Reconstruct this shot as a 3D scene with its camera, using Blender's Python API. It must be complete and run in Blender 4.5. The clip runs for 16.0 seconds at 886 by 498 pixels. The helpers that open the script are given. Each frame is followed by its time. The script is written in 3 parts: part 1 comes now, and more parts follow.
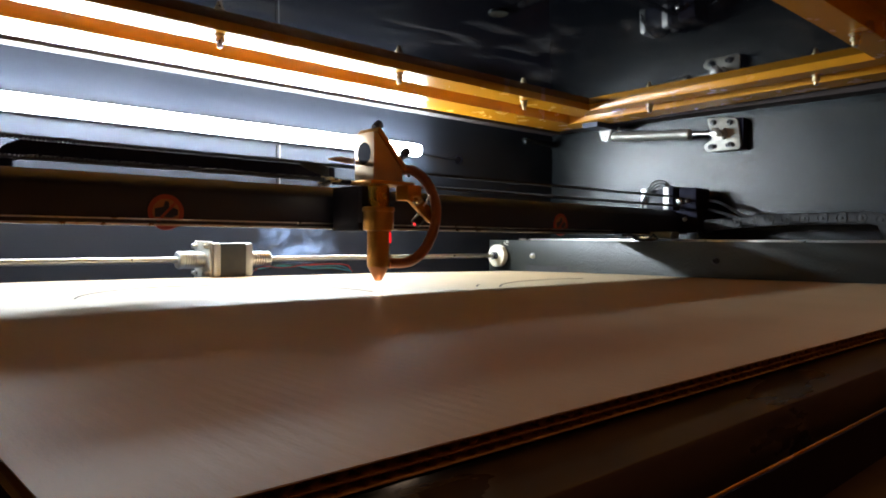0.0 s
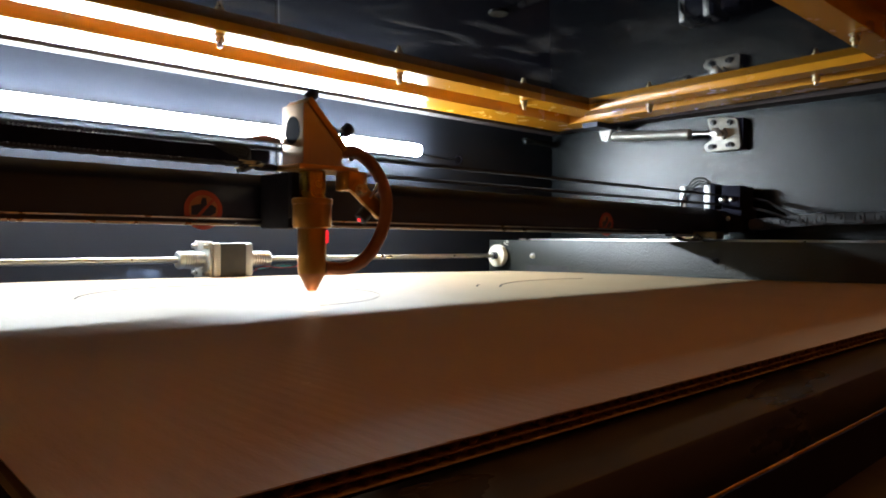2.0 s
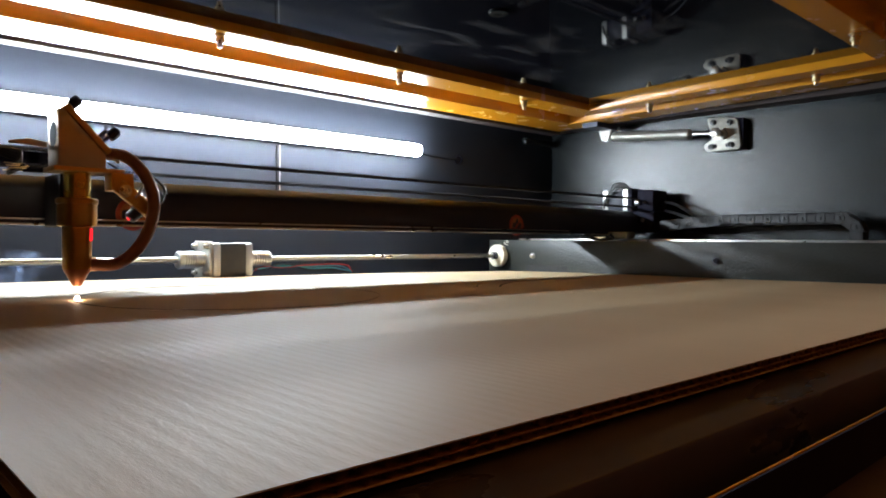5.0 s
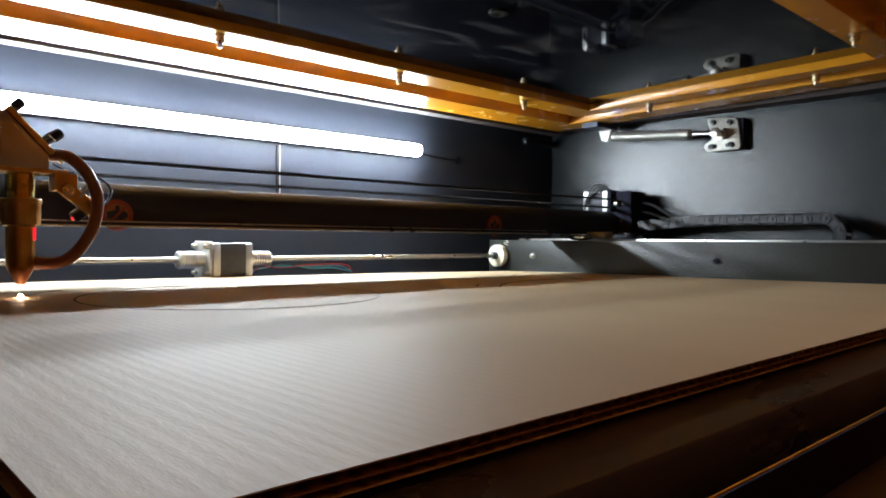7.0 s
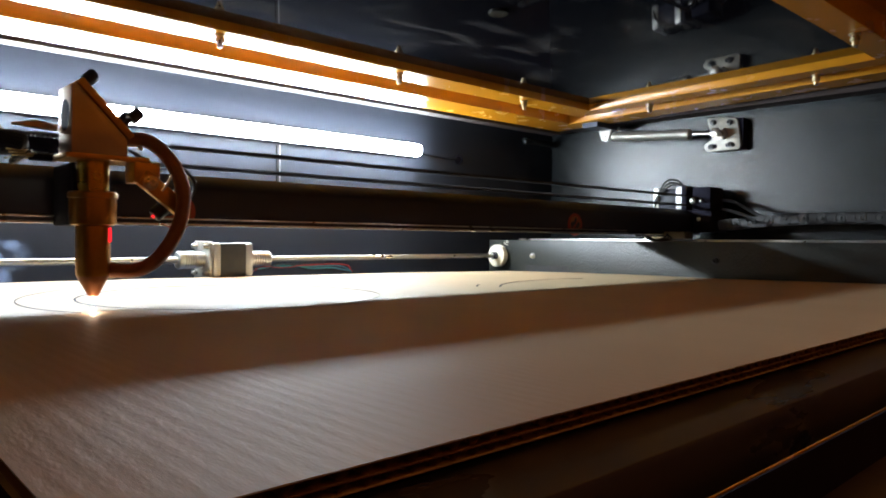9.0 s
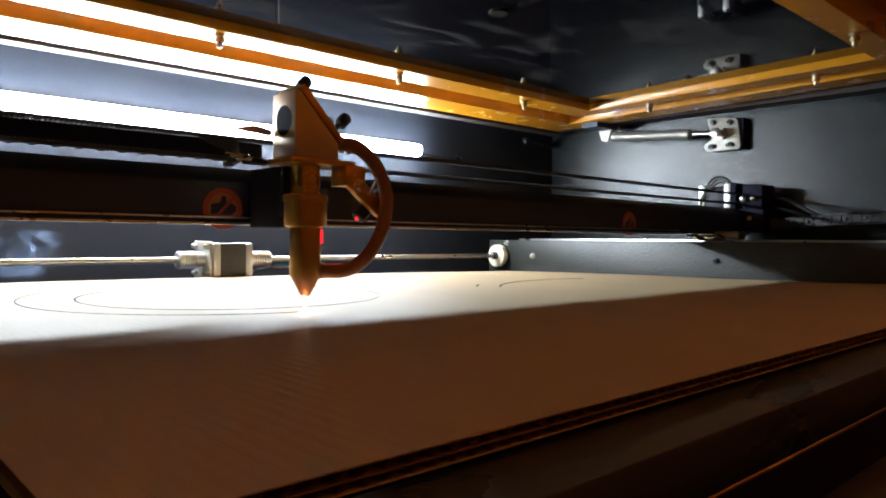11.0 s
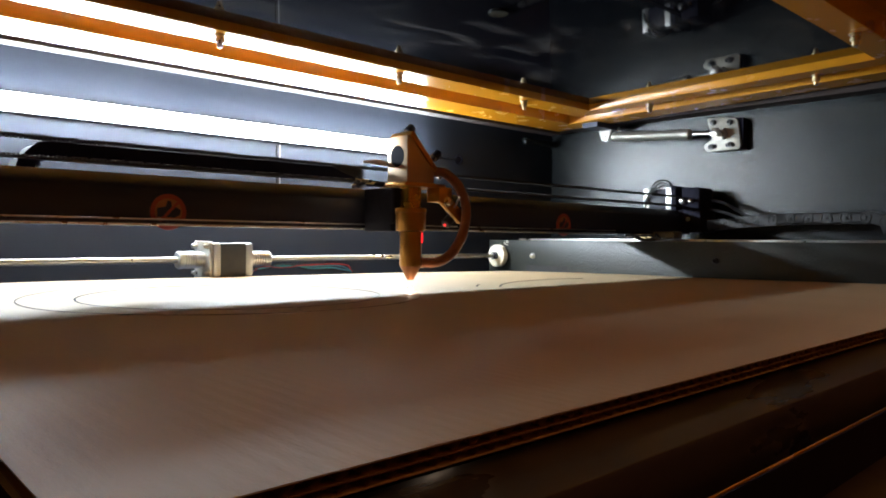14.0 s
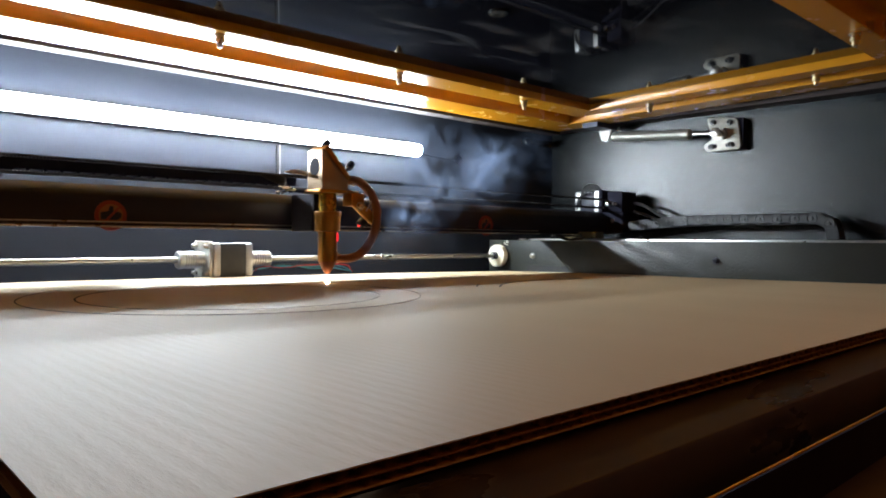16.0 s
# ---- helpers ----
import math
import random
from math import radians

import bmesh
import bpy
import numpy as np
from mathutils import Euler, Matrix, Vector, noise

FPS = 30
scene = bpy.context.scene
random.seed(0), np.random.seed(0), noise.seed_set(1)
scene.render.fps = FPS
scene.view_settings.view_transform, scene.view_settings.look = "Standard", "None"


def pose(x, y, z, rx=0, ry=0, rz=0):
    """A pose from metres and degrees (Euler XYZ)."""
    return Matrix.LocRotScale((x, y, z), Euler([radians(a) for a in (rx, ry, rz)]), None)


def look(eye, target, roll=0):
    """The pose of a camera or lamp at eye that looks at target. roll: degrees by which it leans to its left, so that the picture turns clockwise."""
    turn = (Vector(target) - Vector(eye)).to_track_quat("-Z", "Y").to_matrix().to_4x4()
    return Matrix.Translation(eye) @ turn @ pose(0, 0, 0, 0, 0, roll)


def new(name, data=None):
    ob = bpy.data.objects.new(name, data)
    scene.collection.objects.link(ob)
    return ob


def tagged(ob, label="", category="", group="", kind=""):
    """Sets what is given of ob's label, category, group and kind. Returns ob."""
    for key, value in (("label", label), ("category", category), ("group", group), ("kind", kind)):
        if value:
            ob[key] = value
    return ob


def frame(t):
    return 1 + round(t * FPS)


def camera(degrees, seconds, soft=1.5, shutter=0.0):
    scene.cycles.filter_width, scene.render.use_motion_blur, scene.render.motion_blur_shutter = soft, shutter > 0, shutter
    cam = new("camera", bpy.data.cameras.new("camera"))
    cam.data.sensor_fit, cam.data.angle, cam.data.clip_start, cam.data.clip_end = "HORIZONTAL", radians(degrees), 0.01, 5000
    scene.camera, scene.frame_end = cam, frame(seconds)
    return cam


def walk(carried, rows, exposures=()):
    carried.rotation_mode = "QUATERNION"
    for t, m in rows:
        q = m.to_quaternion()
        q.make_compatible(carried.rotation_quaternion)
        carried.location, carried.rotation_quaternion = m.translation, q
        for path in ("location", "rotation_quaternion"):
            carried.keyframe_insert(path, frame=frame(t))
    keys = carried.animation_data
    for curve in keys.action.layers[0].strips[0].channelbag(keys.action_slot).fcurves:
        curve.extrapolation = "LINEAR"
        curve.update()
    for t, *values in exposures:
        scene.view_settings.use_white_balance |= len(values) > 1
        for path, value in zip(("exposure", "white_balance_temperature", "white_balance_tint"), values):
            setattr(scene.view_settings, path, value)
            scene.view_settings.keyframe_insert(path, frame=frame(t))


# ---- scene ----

U = 0.06  # one plan unit is 6 cm; the plan's origin is under the camera, z = 0 is the top of the cardboard


def v3(x, y, z):
    return Vector((x * U, y * U, z * U))


# ---- camera ----
YAW, PITCH = radians(42.7495), radians(-0.7742)
EYE = v3(0, 0, 1)
AHEAD = Vector((math.sin(YAW) * math.cos(PITCH), math.cos(YAW) * math.cos(PITCH), math.sin(PITCH)))
cam = camera(64.445, 16.0, soft=1.9, shutter=0.4)
walk(cam, [(0.0, look(EYE, EYE + AHEAD, 0.438)), (16.0, look(EYE, EYE + AHEAD, 0.438))],
     exposures=[(0.0, 0.0), (16.0, 0.0)])

# ---- light ----
TUBE_GLOW = 169.0
world = bpy.data.worlds.new("dim_room")
scene.world = world
world.use_nodes = True
world.node_tree.nodes["Background"].inputs["Color"].default_value = (1.0, 0.26, 0.14, 1)
world.node_tree.nodes["Background"].inputs["Strength"].default_value = 0.068


# ---- materials ----
def material(name, colour, rough=0.5, metal=0.0, other=None, scale=40.0, blend=0.5, bump=0.0, bump_scale=400.0,
             rough_var=0.1, coat=0.0, stretch=(1, 1, 1), spec=0.5, lump=0.001):
    m = bpy.data.materials.new(name)
    m.use_nodes = True
    n, l = m.node_tree.nodes, m.node_tree.links
    b = n["Principled BSDF"]
    co = n.new("ShaderNodeTexCoord")
    mp = n.new("ShaderNodeMapping")
    mp.inputs["Scale"].default_value = stretch
    l.new(co.outputs["Object"], mp.inputs["Vector"])
    big = n.new("ShaderNodeTexNoise")
    big.inputs["Scale"].default_value, big.inputs["Detail"].default_value = scale, 6.0
    fine = n.new("ShaderNodeTexNoise")
    fine.inputs["Scale"].default_value, fine.inputs["Detail"].default_value = bump_scale, 4.0
    for t in (big, fine):
        l.new(mp.outputs["Vector"], t.inputs["Vector"])
    ramp = n.new("ShaderNodeValToRGB")
    ramp.color_ramp.elements[0].position, ramp.color_ramp.elements[1].position = 0.35, 0.68
    l.new(big.outputs["Fac"], ramp.inputs["Fac"])
    mix = n.new("ShaderNodeMix")
    mix.data_type = "RGBA"
    other = other or tuple(c * 0.7 for c in colour)
    mix.inputs[6].default_value, mix.inputs[7].default_value = (*colour, 1), (*(a + (c - a) * blend for a, c in zip(colour, other)), 1)
    l.new(ramp.outputs["Color"], mix.inputs[0])
    l.new(mix.outputs[2], b.inputs["Base Color"])
    rr = n.new("ShaderNodeMapRange")
    rr.inputs["To Min"].default_value, rr.inputs["To Max"].default_value = max(0.02, rough - rough_var), min(1, rough + rough_var)
    l.new(big.outputs["Fac"], rr.inputs["Value"])
    l.new(rr.outputs["Result"], b.inputs["Roughness"])
    b.inputs["Metallic"].default_value = metal
    b.inputs["Specular IOR Level"].default_value = spec
    b.inputs["Coat Weight"].default_value = coat
    if bump:
        bp = n.new("ShaderNodeBump")
        bp.inputs["Strength"].default_value, bp.inputs["Distance"].default_value = bump, lump
        l.new(fine.outputs["Fac"], bp.inputs["Height"])
        l.new(bp.outputs["Normal"], b.inputs["Normal"])
    return m


def glow(name, colour, strength):
    m = bpy.data.materials.new(name)
    m.use_nodes = True
    b = m.node_tree.nodes["Principled BSDF"]
    b.inputs["Base Color"].default_value = (*colour, 1)
    b.inputs["Emission Color"].default_value = (*colour, 1)
    b.inputs["Emission Strength"].default_value = strength
    return m


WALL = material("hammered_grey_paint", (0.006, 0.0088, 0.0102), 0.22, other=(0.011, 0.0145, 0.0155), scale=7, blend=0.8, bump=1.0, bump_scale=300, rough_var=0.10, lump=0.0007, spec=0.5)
# Orange of the added bounce panel; its red tints the shaded cardboard.
BOUNCE = material("orange_bounce_paint", (0.60, 0.17, 0.012), 0.5, other=(0.52, 0.145, 0.011), scale=20, blend=0.6, bump=0.05)
GREYSTEEL = material("worn_grey_steel", (0.045, 0.05, 0.055), 0.32, other=(0.09, 0.09, 0.09), scale=14, blend=0.9, bump=0.1, bump_scale=300, rough_var=0.15)
RIM = material("dark_rim_paint", (0.05, 0.035, 0.03), 0.75, other=(0.035, 0.03, 0.03), scale=12, bump=0.1, spec=0.2)
SOOT = material("matt_black_metal", (0.013, 0.013, 0.026), 0.8, scale=50, bump=0.1, spec=0.2)
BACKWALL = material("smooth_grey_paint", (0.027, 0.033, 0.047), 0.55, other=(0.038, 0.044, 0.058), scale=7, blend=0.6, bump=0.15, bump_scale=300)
BEAMPAINT = material("olive_grey_beam_paint", (0.021, 0.023, 0.018), 0.36, other=(0.011, 0.013, 0.012), scale=11, blend=0.9, bump=1.0, bump_scale=260, lump=0.0008, rough_var=0.12)
YELLOW = material("yellow_gloss_paint", (0.62, 0.262, 0.014), 0.27, other=(0.55, 0.22, 0.012), scale=30, blend=0.25, bump=0.05, bump_scale=250, rough_var=0.015)
GLASS = material("black_acrylic", (0.008, 0.008, 0.012), 0.03, other=(0.03, 0.03, 0.034), scale=16, blend=1.0, rough_var=0.02, spec=0.3)
# The blue in this base stands in for lens glare over the gantry.
BLACK = material("black_anodised", (0.009, 0.011, 0.026), 0.5, other=(0.013, 0.015, 0.034), scale=30, bump=0.08)
FRONTRAIL = material("scuffed_dark_steel", (0.065, 0.07, 0.08), 0.3, other=(0.11, 0.115, 0.12), scale=18, blend=1.0, bump=0.2, bump_scale=120, rough_var=0.16, stretch=(0.35, 1, 1))
BLACKPLASTIC = material("black_plastic", (0.012, 0.012, 0.014), 0.45, scale=60, bump=0.1)
RUBBER = material("black_rubber", (0.018, 0.018, 0.02), 0.7, scale=120, bump=0.2)
STEEL = material("brushed_steel", (0.62, 0.61, 0.58), 0.3, 1.0, other=(0.45, 0.44, 0.42), scale=60, bump=0.06, stretch=(1, 1, 1))
ALU = material("matt_aluminium", (0.70, 0.70, 0.68), 0.42, 0.9, other=(0.55, 0.55, 0.54), scale=50, bump=0.12)
ZINC = material("zinc_plate", (0.60, 0.58, 0.52), 0.38, 0.8, other=(0.45, 0.44, 0.40), scale=70, bump=0.1)
STRUT = material("satin_grey_steel", (0.34, 0.33, 0.29), 0.45, 0.7, other=(0.26, 0.25, 0.22), scale=50, bump=0.08)
PLATE = material("dull_zinc_plate", (0.46, 0.44, 0.39), 0.5, 0.6, other=(0.34, 0.33, 0.29), scale=60, blend=0.8, bump=0.12)
BRASS = material("brass_screw", (0.62, 0.50, 0.28), 0.3, 1.0, scale=90)
CHAMPAGNE = material("champagne_anodised", (0.55, 0.40, 0.26), 0.36, 0.55, other=(0.48, 0.34, 0.22), scale=60, blend=0.6, bump=0.08)
GOLD = material("gold_anodised", (0.56, 0.29, 0.07), 0.34, 0.75, other=(0.46, 0.23, 0.05), scale=60, blend=0.6, bump=0.08)
GOLDTUBE = material("gold_tube", (0.66, 0.40, 0.06), 0.25, 0.9, scale=60)
COPPER = material("copper_nozzle", (0.55, 0.24, 0.12), 0.35, 0.8, scale=80, bump=0.1)
HOSE = material("brown_hose", (0.30, 0.12, 0.06), 0.35, other=(0.22, 0.08, 0.04), scale=60, bump=0.05)
CARD = material("cardboard_liner", (0.50, 0.375, 0.22), 0.64, other=(0.45, 0.335, 0.19), scale=5, blend=0.8, bump=0.25, bump_scale=500, stretch=(1, 0.25, 1), spec=0.32)
FLUTE = material("cardboard_core", (0.24, 0.14, 0.07), 0.85, other=(0.17, 0.10, 0.05), scale=90, bump=0.3)
SCORCH = material("scorched_cut", (0.03, 0.02, 0.014), 0.9, scale=200)
NYLON = material("cream_nylon", (0.78, 0.74, 0.58), 0.45, scale=60, bump=0.05)
SIGNRED = material("orange_red_sticker", (0.32, 0.042, 0.02), 0.45, other=(0.26, 0.034, 0.018), scale=50)
SIGNYEL = material("yellow_sticker", (0.34, 0.12, 0.04), 0.35, scale=50)
WIREBLUE = material("blue_wire", (0.05, 0.36, 0.5), 0.4, scale=100)
WIRERED = material("red_wire", (0.55, 0.04, 0.06), 0.4, scale=100)
WHITEPLASTIC = material("white_plastic", (0.75, 0.75, 0.74), 0.4, scale=60)
TUBE = glow("lit_tube", (0.86, 0.98, 1.08), TUBE_GLOW)
REDGLOW = glow("red_pointer_glow", (1.0, 0.02, 0.03), 1.6)
SPARK = glow("burning_spot", (1.0, 0.72, 0.5), 320.0)


def washboard(m, pitch, depth):
    """The fluting that shows through the liner as fine ridges."""
    n, l = m.node_tree.nodes, m.node_tree.links
    b = n["Principled BSDF"]
    w = n.new("ShaderNodeTexWave")
    w.bands_direction = "X"
    w.inputs["Scale"].default_value, w.inputs["Distortion"].default_value = 2 * math.pi / (20 * pitch), 0.6
    co = n.new("ShaderNodeTexCoord")
    l.new(co.outputs["Object"], w.inputs["Vector"])
    bp = n.new("ShaderNodeBump")
    bp.inputs["Strength"].default_value, bp.inputs["Distance"].default_value = 1.0, depth
    l.new(w.outputs["Fac"], bp.inputs["Height"])
    old = b.inputs["Normal"].links[0].from_node
    l.new(old.outputs["Normal"], bp.inputs["Normal"])
    l.new(bp.outputs["Normal"], b.inputs["Normal"])


def dusty(m, dust):
    """A cloudy, streaked film of dust over a pane."""
    n, l = m.node_tree.nodes, m.node_tree.links
    b = n["Principled BSDF"]
    co, mp = n.new("ShaderNodeTexCoord"), n.new("ShaderNodeMapping")
    mp.inputs["Scale"].default_value = (1, 2.2, 1)
    l.new(co.outputs["Object"], mp.inputs["Vector"])
    cloud, speck = n.new("ShaderNodeTexNoise"), n.new("ShaderNodeTexNoise")
    cloud.inputs["Scale"].default_value, cloud.inputs["Detail"].default_value, cloud.inputs["Distortion"].default_value = 9, 11, 1.0
    speck.inputs["Scale"].default_value, speck.inputs["Detail"].default_value = 230, 2
    rc, rs = n.new("ShaderNodeValToRGB"), n.new("ShaderNodeValToRGB")
    rc.color_ramp.elements[0].position, rc.color_ramp.elements[1].position = 0.53, 0.78
    rs.color_ramp.elements[0].position, rs.color_ramp.elements[1].position = 0.68, 0.73
    mx = n.new("ShaderNodeMath")
    mx.operation = "MAXIMUM"
    for t, r in ((cloud, rc), (speck, rs)):
        l.new(mp.outputs["Vector"], t.inputs["Vector"])
        l.new(t.outputs["Fac"], r.inputs["Fac"])
    l.new(rc.outputs["Color"], mx.inputs[0])
    l.new(rs.outputs["Color"], mx.inputs[1])
    mix = n.new("ShaderNodeMix")
    mix.data_type = "RGBA"
    mix.inputs[6].default_value, mix.inputs[7].default_value = (0.006, 0.006, 0.009, 1), (*dust, 1)
    l.new(mx.outputs["Value"], mix.inputs[0])
    l.new(mix.outputs[2], b.inputs["Base Color"])


dusty(GLASS, (0.065, 0.066, 0.072))
washboard(CARD, 0.0075, 0.0001)


# ---- mesh helpers (plan units in, metres out) ----
def finish(name, bm, mat, parent=None, label="", smooth=False):
    me = bpy.data.meshes.new(name)
    bm.normal_update()
    bm.to_mesh(me)
    bm.free()
    me.materials.append(mat)
    if smooth:
        me.shade_smooth()
        me.set_sharp_from_angle(angle=radians(38))
    ob = new(name, me)
    if parent:
        ob.parent = parent
    if label:
        ob["label"] = label
    return ob


def part(name, bm, material_, parent, label="", smooth=True):
    return finish(name, bm, material_, parent, label, smooth)


def thing(name, label, category, group="", kind="", at=(0, 0, 0)):
    e = new(name)
    e.empty_display_size = 0.02
    e.location = v3(*at)
    return tagged(e, label, category, group, kind)


def box(bm, x0, x1, y0, y1, z0, z1, bevel=0.0, turn=None):
    r = bmesh.ops.create_cube(bm, size=1.0)["verts"]
    m = Matrix.Translation(v3((x0 + x1) / 2, (y0 + y1) / 2, (z0 + z1) / 2)) @ (turn or Matrix()) @ Matrix.Diagonal(((x1 - x0) * U, (y1 - y0) * U, (z1 - z0) * U, 1))
    bmesh.ops.transform(bm, matrix=m, verts=r)
    if bevel:
        es = list({e for v in r for e in v.link_edges})
        bmesh.ops.bevel(bm, geom=es, offset=bevel * U, segments=2, affect="EDGES", profile=0.5)
    return bm


def boxed(*a, bevel=0.02, **k):
    return box(bmesh.new(), *a, bevel=bevel, **k)


def rod(bm, a, b, r0, r1=None, seg=20, caps=True):
    a, b = v3(*a), v3(*b)
    r1 = r0 if r1 is None else r1
    d = b - a
    m = Matrix.Translation((a + b) / 2) @ d.to_track_quat("Z", "Y").to_matrix().to_4x4()
    bmesh.ops.create_cone(bm, cap_ends=caps, segments=seg, radius1=r0 * U, radius2=r1 * U, depth=d.length, matrix=m)
    return bm


def lathe(bm, at, axis, prof, seg=28):
    """A turned body: prof holds (radius, height) along axis from at."""
    q = Vector(axis).to_track_quat("Z", "Y").to_matrix().to_4x4()
    m = Matrix.Translation(v3(*at)) @ q
    rings = []
    for r, h in prof:
        rings.append([bm.verts.new(m @ Vector((r * U * math.cos(a), r * U * math.sin(a), h * U))) for a in (2 * math.pi * i / seg for i in range(seg))])
    for p, q_ in zip(rings, rings[1:]):
        for i in range(seg):
            j = (i + 1) % seg
            bm.faces.new((p[i], p[j], q_[j], q_[i]))
    bm.faces.new(rings[0][::-1])
    bm.faces.new(rings[-1])
    return bm


def hose(bm, pts, r, seg=12, steps=8):
    """A round tube along a smooth line through pts."""
    ps = [v3(*p) for p in pts]
    ps = [2 * ps[0] - ps[1]] + ps + [2 * ps[-1] - ps[-2]]
    line = []
    for i in range(1, len(ps) - 2):
        a, b, c, d = ps[i - 1:i + 3]
        for k in range(steps):
            t = k / steps
            line.append(0.5 * (2 * b + (c - a) * t + (2 * a - 5 * b + 4 * c - d) * t * t + (3 * b - a - 3 * c + d) * t ** 3))
    line.append(ps[-2])
    rings, up = [], Vector((0.13, 0.21, 0.97))
    for i, p in enumerate(line):
        d = (line[min(i + 1, len(line) - 1)] - line[max(i - 1, 0)]).normalized()
        s = d.cross(up).normalized()
        up = s.cross(d).normalized()
        rings.append([bm.verts.new(p + r * U * (s * math.cos(a) + up * math.sin(a))) for a in (2 * math.pi * j / seg for j in range(seg))])
    for p, q in zip(rings, rings[1:]):
        for i in range(seg):
            j = (i + 1) % seg
            bm.faces.new((p[i], p[j], q[j], q[i]))
    bm.faces.new(rings[0][::-1])
    bm.faces.new(rings[-1])
    bmesh.ops.recalc_face_normals(bm, faces=bm.faces)
    return bm


def prism(bm, outline, axis, lo, hi, bevel=0.0):
    """Extrude an outline; axis 'x': outline is (y, z), 'y': (x, z), 'z': (x, y)."""
    put = {"x": lambda p, h: v3(h, *p), "y": lambda p, h: v3(p[0], h, p[1]), "z": lambda p, h: v3(*p, h)}[axis]
    a = [bm.verts.new(put(p, lo)) for p in outline]
    b = [bm.verts.new(put(p, hi)) for p in outline]
    fs = [bm.faces.new(a), bm.faces.new(b)]
    n = len(a)
    for i in range(n):
        fs.append(bm.faces.new((a[i], a[(i + 1) % n], b[(i + 1) % n], b[i])))
    bmesh.ops.recalc_face_normals(bm, faces=fs)
    if bevel:
        bmesh.ops.bevel(bm, geom=list({e for f in fs for e in f.edges}), offset=bevel * U, segments=2, affect="EDGES", profile=0.5)
    return bm


def screw(bm, at, axis, r, h):
    """A hex socket screw head with a washer."""
    lathe(bm, at, axis, [(r * 1.45, 0), (r * 1.45, h * 0.2), (r, h * 0.22), (r, h * 0.95), (r * 0.85, h), (r * 0.55, h), (r * 0.5, h * 0.55)], 14)
    return bm


def structure(name, bm, mat, label):
    return tagged(finish(name, bm, mat), label, kind="structure")


# ---- the motion: two rings are cut, the inner one clockwise, the outer one the other way round ----
def spot(t):
    """Where the beam meets the board."""
    def inner(s):
        a = 0.58573 * (s - 1.949)
        return 5.68 - 2.4886 * math.sin(a), 11.391 - 2.4886 * math.cos(a)

    def true_outer(s):
        a = 0.44534 * (s - 11.393)
        return 5.666 + 3.2803 * math.sin(a), 11.529 - 3.2803 * math.cos(a)
    # offsets from the circle, fitted to where the head stands in the camera's view
    late = (6.5, 7.5, 8.5, 9.0, 10.2, 11.5, 12.0, 13.0, 13.5, 14.0, 14.5, 15.0, 16.0)
    off_x = (0.0, 0.06, 0.07, 0.09, 0.03, -0.04, -0.08, -0.11, -0.10, -0.04, 0.0, 0.07, 0.09)
    off_y = (0.05, -0.02, -0.05, -0.06, -0.06, -0.06, -0.05, -0.03, -0.01, 0.03, 0.05, 0.07, 0.09)
    def outer(s):
        x, y = true_outer(s)
        return x + float(np.interp(s, late, off_x)), y + float(np.interp(s, late, off_y))
    t0, t1 = 5.1, 5.9
    if t <= t0:
        return inner(t)
    if t >= t1:
        return outer(t)
    k = (t - t0) / (t1 - t0)
    k = k * k * (3 - 2 * k)
    a, b = inner(t0), outer(t1)
    return a[0] + (b[0] - a[0]) * k, a[1] + (b[1] - a[1]) * k


HEAD_AHEAD = 1.414  # the nozzle's axis in front of the gantry's face
TIMES = [i * 0.25 for i in range(65)]


def gantry_y(t):
    return spot(t)[1] + HEAD_AHEAD


# ---- the case ----
XW, YB = 22.9, 19.65
structure("wall_north", boxed(-9, 26.3, YB, YB + 0.3, -4, 6.4, bevel=0), BACKWALL, "dark grey painted sheet steel back panel")
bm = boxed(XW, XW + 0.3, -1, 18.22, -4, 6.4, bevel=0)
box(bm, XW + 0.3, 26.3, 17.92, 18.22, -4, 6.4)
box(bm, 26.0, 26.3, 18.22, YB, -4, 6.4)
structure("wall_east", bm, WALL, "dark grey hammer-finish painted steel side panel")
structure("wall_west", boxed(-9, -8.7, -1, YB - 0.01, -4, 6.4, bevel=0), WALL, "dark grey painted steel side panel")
structure("floor", boxed(-8.7, XW, 1.0, YB, -4, -3.7, bevel=0), BLACK, "black sheet steel floor of the machine's tub")
structure("wall_south", boxed(-8.7, XW, 0.9, 1.2, -4, -0.6, bevel=0), BLACK, "black painted front panel under the opening")
bm = boxed(-8.7, 26.0, 17.75, YB, 5.7, 6.0, bevel=0)
box(bm, -8.7, 22.2, 17.25, 17.75, 5.16, 6.0)
box(bm, 22.2, XW, -1, 17.75, 5.3, 6.0)
box(bm, -8.7, -7.4, -1, 17.25, 5.33, 6.0)
structure("ceiling", bm, RIM, "dark painted fixed rim of the case round the lid")


structure("ground", boxed(-20, 37, -16, 30, -4.3, -4.0, bevel=0), GREYSTEEL, "dim grey workshop floor under the machine")


